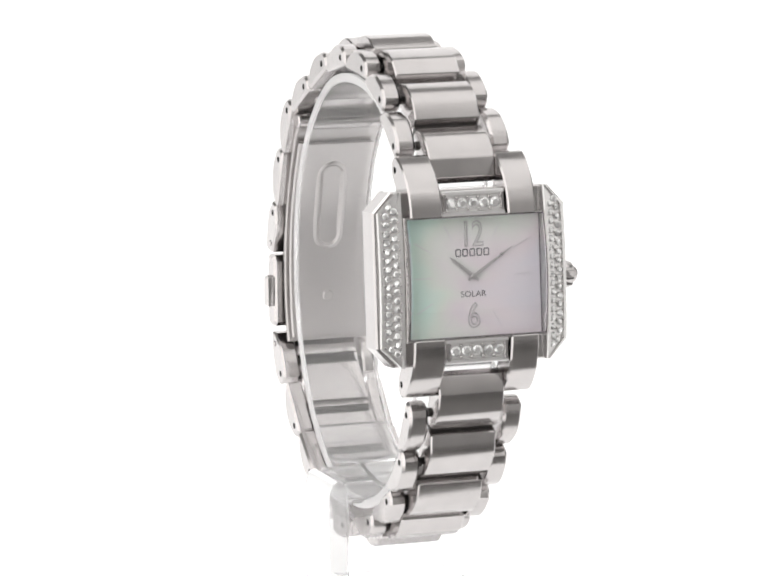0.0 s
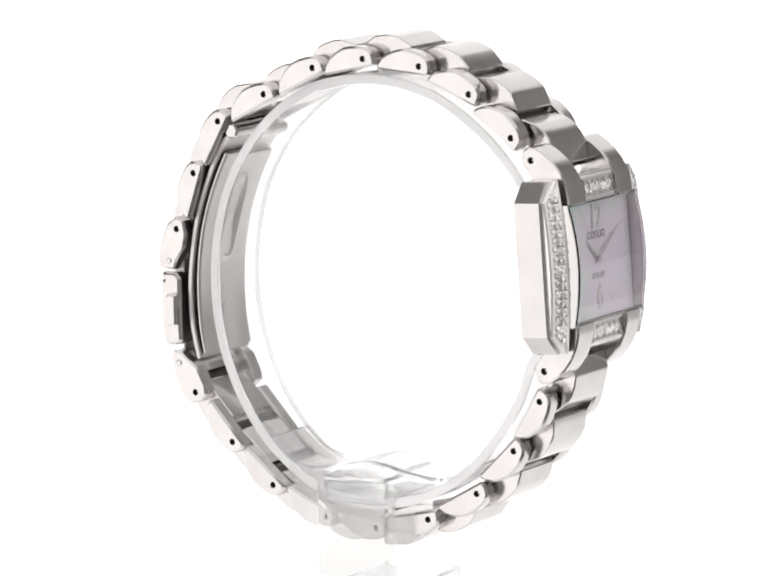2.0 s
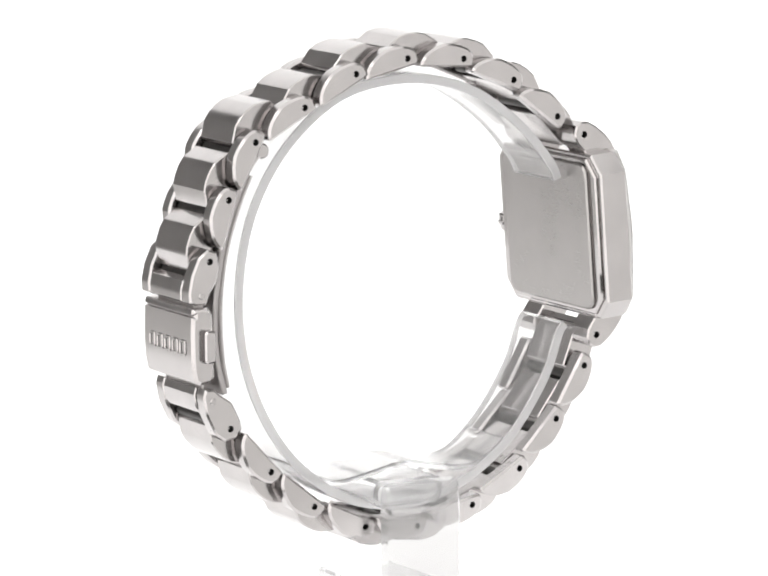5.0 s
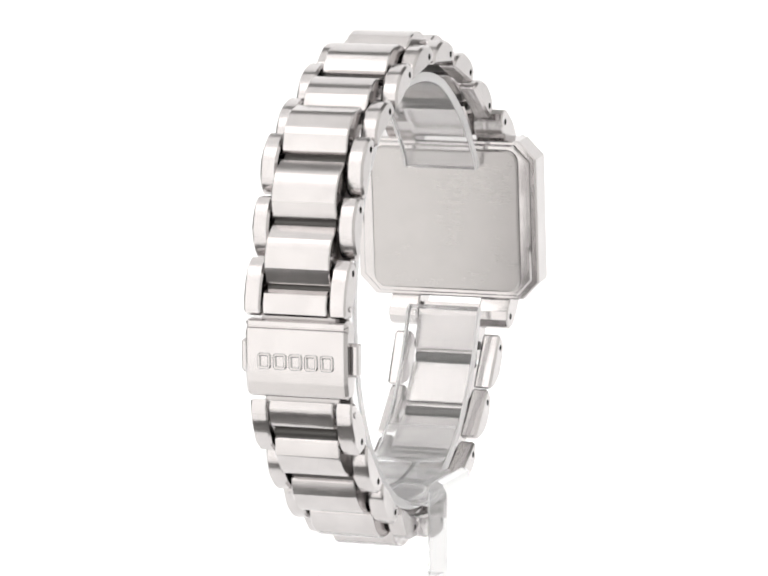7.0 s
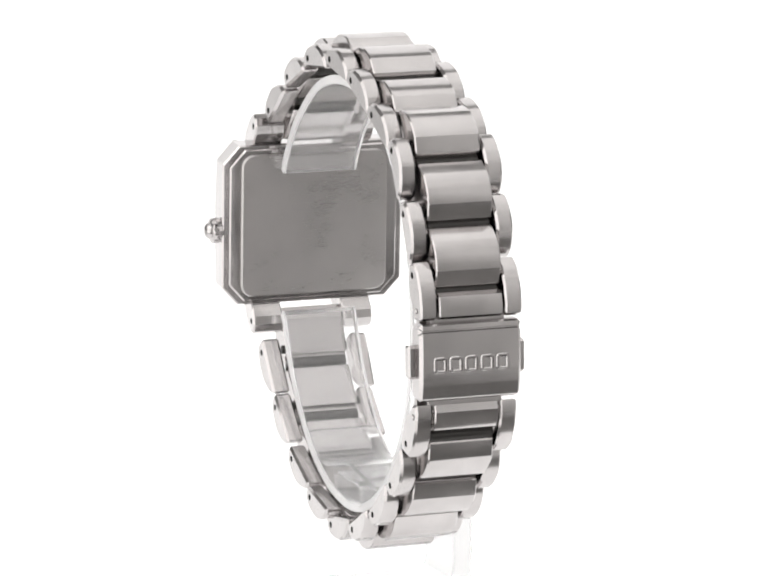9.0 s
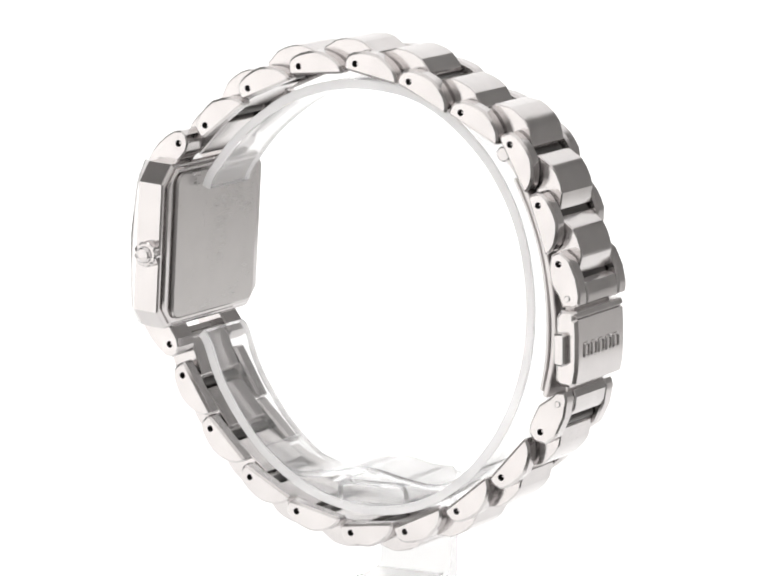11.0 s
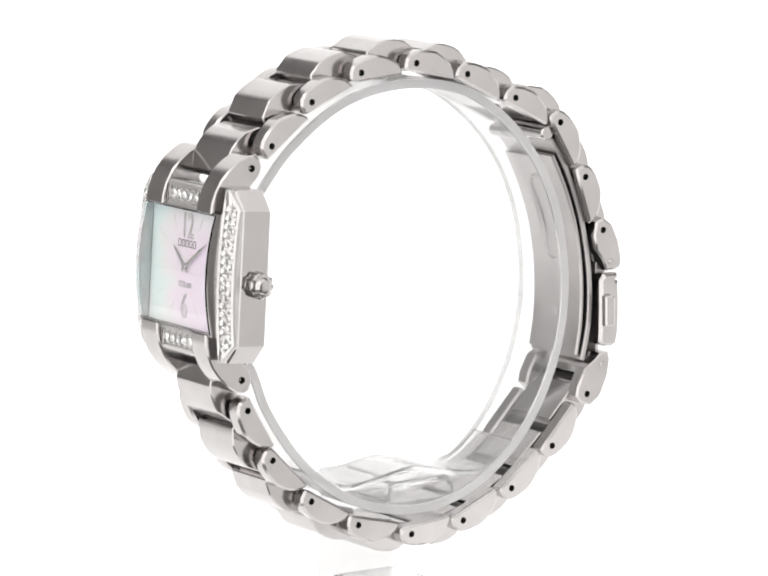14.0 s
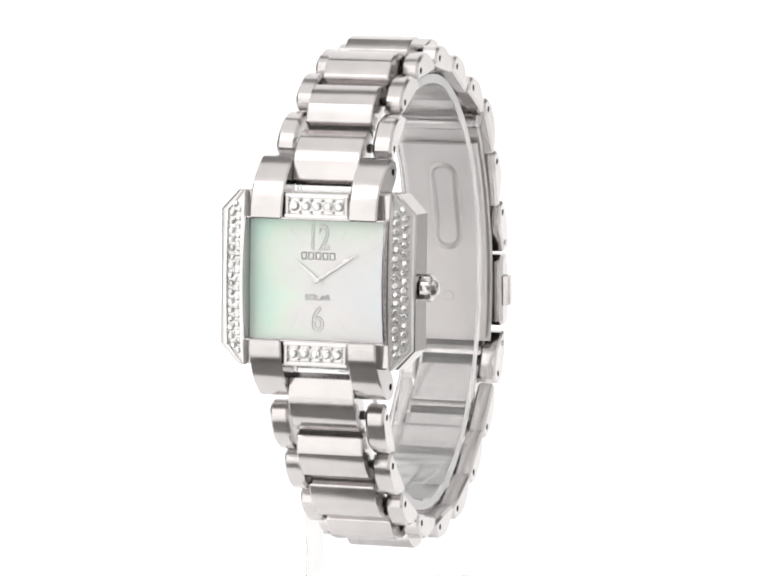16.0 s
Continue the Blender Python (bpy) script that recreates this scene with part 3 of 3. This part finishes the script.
def build_clasp(watch):
    # end pieces with their hinges
    upper = [(27.75, 5.2), (28.1, 7.0), (29.3, 7.45), (30.7, 6.4), (31.7, 4.2), (32.15, 2.0), (32.05, 0.75), (31.3, 0.35), (29.6, 0.35), (29.2, 1.6), (28.1, 3.2)]
    lower = [(25.0, -15.0), (26.2, -12.6), (28.0, -11.4), (28.7, -10.7), (30.0, -10.6), (30.3, -11.6), (29.9, -13.9), (28.7, -16.5), (27.2, -17.6), (25.6, -17.2), (24.8, -16.2)]
    upper_mid = [(28.5, 3.6), (30.9, 3.75), (31.75, 3.3), (32.1, 2.1), (32.05, 0.8), (31.3, 0.4), (29.6, 0.4), (29.2, 1.6)]
    lower_mid = [(26.9, -13.6), (28.3, -11.4), (28.7, -10.75), (30.1, -10.65), (30.4, -11.6), (30.15, -13.1), (29.6, -13.95), (28.2, -14.5)]
    for loop, short, hole, hinge in ((upper, upper_mid, (29.15, 5.85), (30.4, 1.5)), (lower, lower_mid, (26.5, -16.0), (29.0, -12.2))):
        mid = part("end_piece", prism(bmesh.new(), short, -4.3, 4.3, 0.15), SATIN, watch, "satin steel bracelet end piece", 25)
        for s in (-1, 1):
            x0, x1 = sorted((s * 4.55, s * 6.83))
            cheek = part("cheek", prism(bmesh.new(), [(27 + (a - 27) * 1.0, b) for a, b in loop], x0, x1, 0.25, [(*hole, 0.44, 1.5)], (s < 0, s > 0)), (SATIN, BORE_SHADE), mid, "", 30)
            m = Matrix.Translation((0, *hole)) @ Matrix.Rotation(radians(90 * s), 4, "Y")
            part("pin", barrel(bmesh.new(), 0.2, 5.4, 6.3, 10, 0.08, m), POLISH, cheek, "", 40)
            m = Matrix.Translation((0, *hinge)) @ Matrix.Rotation(radians(90 * s), 4, "Y")
            part("rivet", barrel(bmesh.new(), 0.42, 6.5, 6.98, 14, 0.1, m), POLISH, cheek, "", 40)
    # cover plate, bowed along its length
    line = [(30.7, 0.0), (31.45, -0.08), (31.66, -0.3), (31.74, -0.85), (31.42, -0.95), (31.42, -1.1), (31.76, -1.2), (31.86, -3.4), (31.84, -5.8), (31.76, -7.8), (31.7, -8.1), (31.42, -9.55), (31.2, -9.75), (30.6, -10.0), (29.2, -9.8), (28.6, -9.2), (28.75, -5.0), (28.75, -0.9), (29.4, -0.05)]
    cover = part("clasp_cover", prism(bmesh.new(), line, -6.85, 6.85, 0.42), SIDE, watch, "satin steel folding clasp cover", 12)
    for s in (-1, 1):
        x0, x1 = sorted((s * 6.7, s * 7.85))
        part("push_button", prism(bmesh.new(), [(28.9, -7.0), (30.1, -7.15), (30.45, -6.8), (30.45, -3.2), (30.1, -2.85), (28.9, -3.0)], x0, x1, 0.22), POLISH, cover, "small polished release button", 30)
    # raised mark on the cover: plain blocks
    for k in range(5):
        x = -4.2 + 2.1 * k
        bm = hollow(rounded(1.78, 2.1, 0.45, 4, x, -5.3), 0.42, 31.7, 32.05)
        part("logo_bar", bm, POLISH, cover, "raised maker's mark drawn as plain shape", 30, Matrix(((1, 0, 0, 0), (0, 0, 1, 0), (0, 1, 0, 0), (0, 0, 0, 1))))
    # filler blocks added to close the gaps at both ends of the cover
    for z0, z1, y1 in ((1.2, -1.2, 30.6), (-9.2, -11.4, 29.6)):
        block = [(29.2, z1), (y1, z1), (y1, z0), (29.2, z0)]
        part("gap_filler", prism(bmesh.new(), block, -5.0, 5.0, 0.1), INNER, cover, "dull steel filler added behind the clasp gap", 30)
    # folding blades inside
    outer_line = smooth_line([(20.9, 19.3), (22.6, 17.2), (24.6, 13.2), (26.4, 8.0), (27.4, 3.0), (27.85, -2.0), (27.6, -7.0), (26.6, -11.6)], 5)
    blade = part("clasp_blade", strip(bmesh.new(), outer_line, 5.7, 0.75, 0.15), INNER, watch, "curved steel clasp blade with a long pressed slot", 40)
    inner_line = smooth_line([(22.2, 16.2), (24.0, 12.3), (25.6, 7.6), (26.5, 3.0), (26.85, -2.0), (26.6, -7.0), (25.9, -10.9)], 5)
    part("inner_blade", strip(bmesh.new(), inner_line, 5.3, 0.6, 0.2), INNER, blade, "", 40)
    rim = rounded(4.4, 12.8, 2.15, 8)
    bm = bmesh.new()

    def on_blade(a, b, up):
        s = (9.6 - b) / 28.0
        k = min(max(s, 0.0), 1.0) * (len(inner_line) - 1)
        i = min(int(k), len(inner_line) - 2)
        q = inner_line[i].lerp(inner_line[i + 1], k - i)
        d = (inner_line[i + 1] - inner_line[i]).normalized()
        return (a, q.x + d.y * (0.35 + up), q.y - d.x * (0.35 + up))

    rows = [[bm.verts.new(on_blade(a, b, up)) for a, b in lp] for lp, up in ((rim, -0.2), (inset(rim, 0.25), 0.2), (inset(rim, 0.6), 0.26), (inset(rim, 1.05), -0.2))]
    n = len(rim)
    for lo, hi in zip(rows, rows[1:]):
        for k in range(n):
            bm.faces.new((lo[k], lo[(k + 1) % n], hi[(k + 1) % n], hi[k]))
    part("slot_rim", bm, INNER, blade, "", 50)
    m = Matrix.Translation((0, 26.55, -5.5)) @ Matrix.Rotation(radians(-90), 4, "Y") @ Matrix.Rotation(radians(90), 4, "X")
    part("dimple", barrel(bmesh.new(), 0.75, -0.25, 0.3, 18, 0.15, m), INNER, blade, "", 40)
    m = Matrix.Translation((0, 20.9, 19.35)) @ Matrix.Rotation(radians(90), 4, "Y")
    part("hinge_tube", barrel(bmesh.new(), 1.0, -6.0, 6.0, 20, 0.2, m), POLISH, blade, "", 40)


def build_watch():
    watch = new("wristwatch")
    tagged(watch, "silver steel bracelet wristwatch with pearl dial and stone-set bezel", "watch")
    build_bracelet(watch)
    build_case(watch)
    build_dial(watch)
    build_clasp(watch)
    return watch


def build_stand():
    """Clear acrylic display stand: a sprung open ring on a folded bracket."""
    stand = new("display_stand")
    tagged(stand, "clear acrylic watch display stand with sprung open ring", "stand")
    line = smooth_line([(-23.8, 12.4), (-22.6, 14.8), (-17.6, 20.4), (-9.9, 25.4), (-1.0, 27.2), (8.6, 25.7), (16.6, 19.9), (21.8, 12.0), (24.0, 3.0), (23.8, -6.0), (21.2, -14.4), (16.4, -21.6), (9.6, -26.8),
                        (2.5, -28.8), (-4.5, -28.3), (-11.0, -25.7), (-17.0, -20.8), (-21.8, -14.0), (-24.0, -8.4), (-24.9, -7.2)], 5)
    ring = part("ring_strip", strip(bmesh.new(), line, 4.9, 1.2, 0.05), ACRYLIC, stand, "bent clear acrylic strip", 40)
    for s in (-1, 1):
        bm = strip(bmesh.new(), line, 0.16, 1.2, 0.1)
        bmesh.ops.translate(bm, verts=bm.verts, vec=(s * 5.07, 0, 0))
        part("lit_edge", bm, LIT_RIM, ring, "strip edge whitened for the light it gathers", 40)
    # the waved saddle inside the foot of the ring
    wave = smooth_line([(-15.6, -21.9), (-12.6, -24.2), (-9.6, -25.0), (-5.2, -24.5), (0.0, -23.6), (5.2, -24.5), (9.6, -25.1), (13.2, -24.2), (16.4, -21.8)], 4)
    part("saddle", strip(bmesh.new(), wave, 5.0, 0.8, 0.25), ACRYLIC, stand, "waved clear acrylic saddle", 40)
    # bracket: foot and upright beside the bracelet, and the hollow arm that carries the ring
    outer = [(9.0, -41.4), (9.0, -39.4), (-6.4, -39.4), (-7.5, -38.8), (-7.9, -37.4), (-7.9, -26.6), (-8.3, -25.5), (-9.2, -25.0), (-10.0, -25.4), (-10.5, -26.6), (-10.5, -39.2), (-10.0, -40.8), (-8.8, -41.4)]
    bm = prism(bmesh.new(), outer, -5.4, 5.4, 0.35)
    part("bracket", bm, GREYED, stand, "folded clear acrylic bracket", 40, Matrix(((0, 1, 0, 0), (1, 0, 0, 0), (0, 0, 1, 0), (0, 0, 0, 1))))
    bm = hollow(rounded(10.6, 3.6, 1.5, 6, 1.0, -26.7), 0.75, -7.85, 5.4)
    part("arm", bm, ACRYLIC, stand, "hollow clear acrylic arm", 40, Matrix(((0, 0, 1, 0), (1, 0, 0, 0), (0, 1, 0, 0), (0, 0, 0, 1))))
    for ob in stand.children_recursive:
        ob.visible_shadow = False
    return stand


studio()
shooting_table()
wristwatch = build_watch()
display_stand = build_stand()


def motions():
    """The turntable carries watch and stand once round: seconds, degrees."""
    turns = [(0.0, 19.4), (0.5, 29.4), (1.0, 39.37), (1.5, 49.25), (2.0, 59.03), (2.5, 68.95), (3.0, 78.9), (3.5, 89.0), (4.0, 99.25), (4.5, 109.5), (5.0, 119.75), (5.5, 129.95),
             (6.0, 140.1), (6.5, 150.05), (7.0, 160.1), (7.5, 170.2), (8.0, 180.4), (8.5, 190.55), (9.0, 200.7), (9.5, 210.75), (10.0, 220.85), (10.5, 231.0), (11.0, 241.15), (11.5, 251.3),
             (12.0, 261.5), (12.5, 271.5), (13.0, 281.7), (13.5, 291.8), (14.0, 302.1), (14.5, 312.35), (15.0, 322.45), (15.5, 332.4), (16.0, 342.5)]
    # the sideways wander of the turntable's bearing in millimetres, against the angle in degrees
    wander = [(0, -0.28), (20, -0.22), (40, 0.02), (60, 0.10), (90, 0.0), (120, -0.05), (140, -0.05), (160, 0.18), (180, 0.52), (200, 0.12), (220, -0.06), (260, -0.02), (290, 0.04), (310, 0.0), (330, -0.12), (345, -0.30), (360, -0.30)]

    def aside(angle):
        for (a, u), (b, v) in zip(wander, wander[1:]):
            if a <= angle <= b:
                return MM * (u + (v - u) * (angle - a) / (b - a))

    # the table's swash lifts and lowers what it carries once in a turn
    for thing, offset in ((wristwatch, 0.00092), (display_stand, 0.0008)):
        walk(thing, [(t, Matrix.Translation((aside(a), 0, 0.00028 * math.sin(radians(a)))) @ pose(0, 0, 0, 0, 0, a) @ Matrix.Translation((offset, 0, 0))) for t, a in turns])


motions()
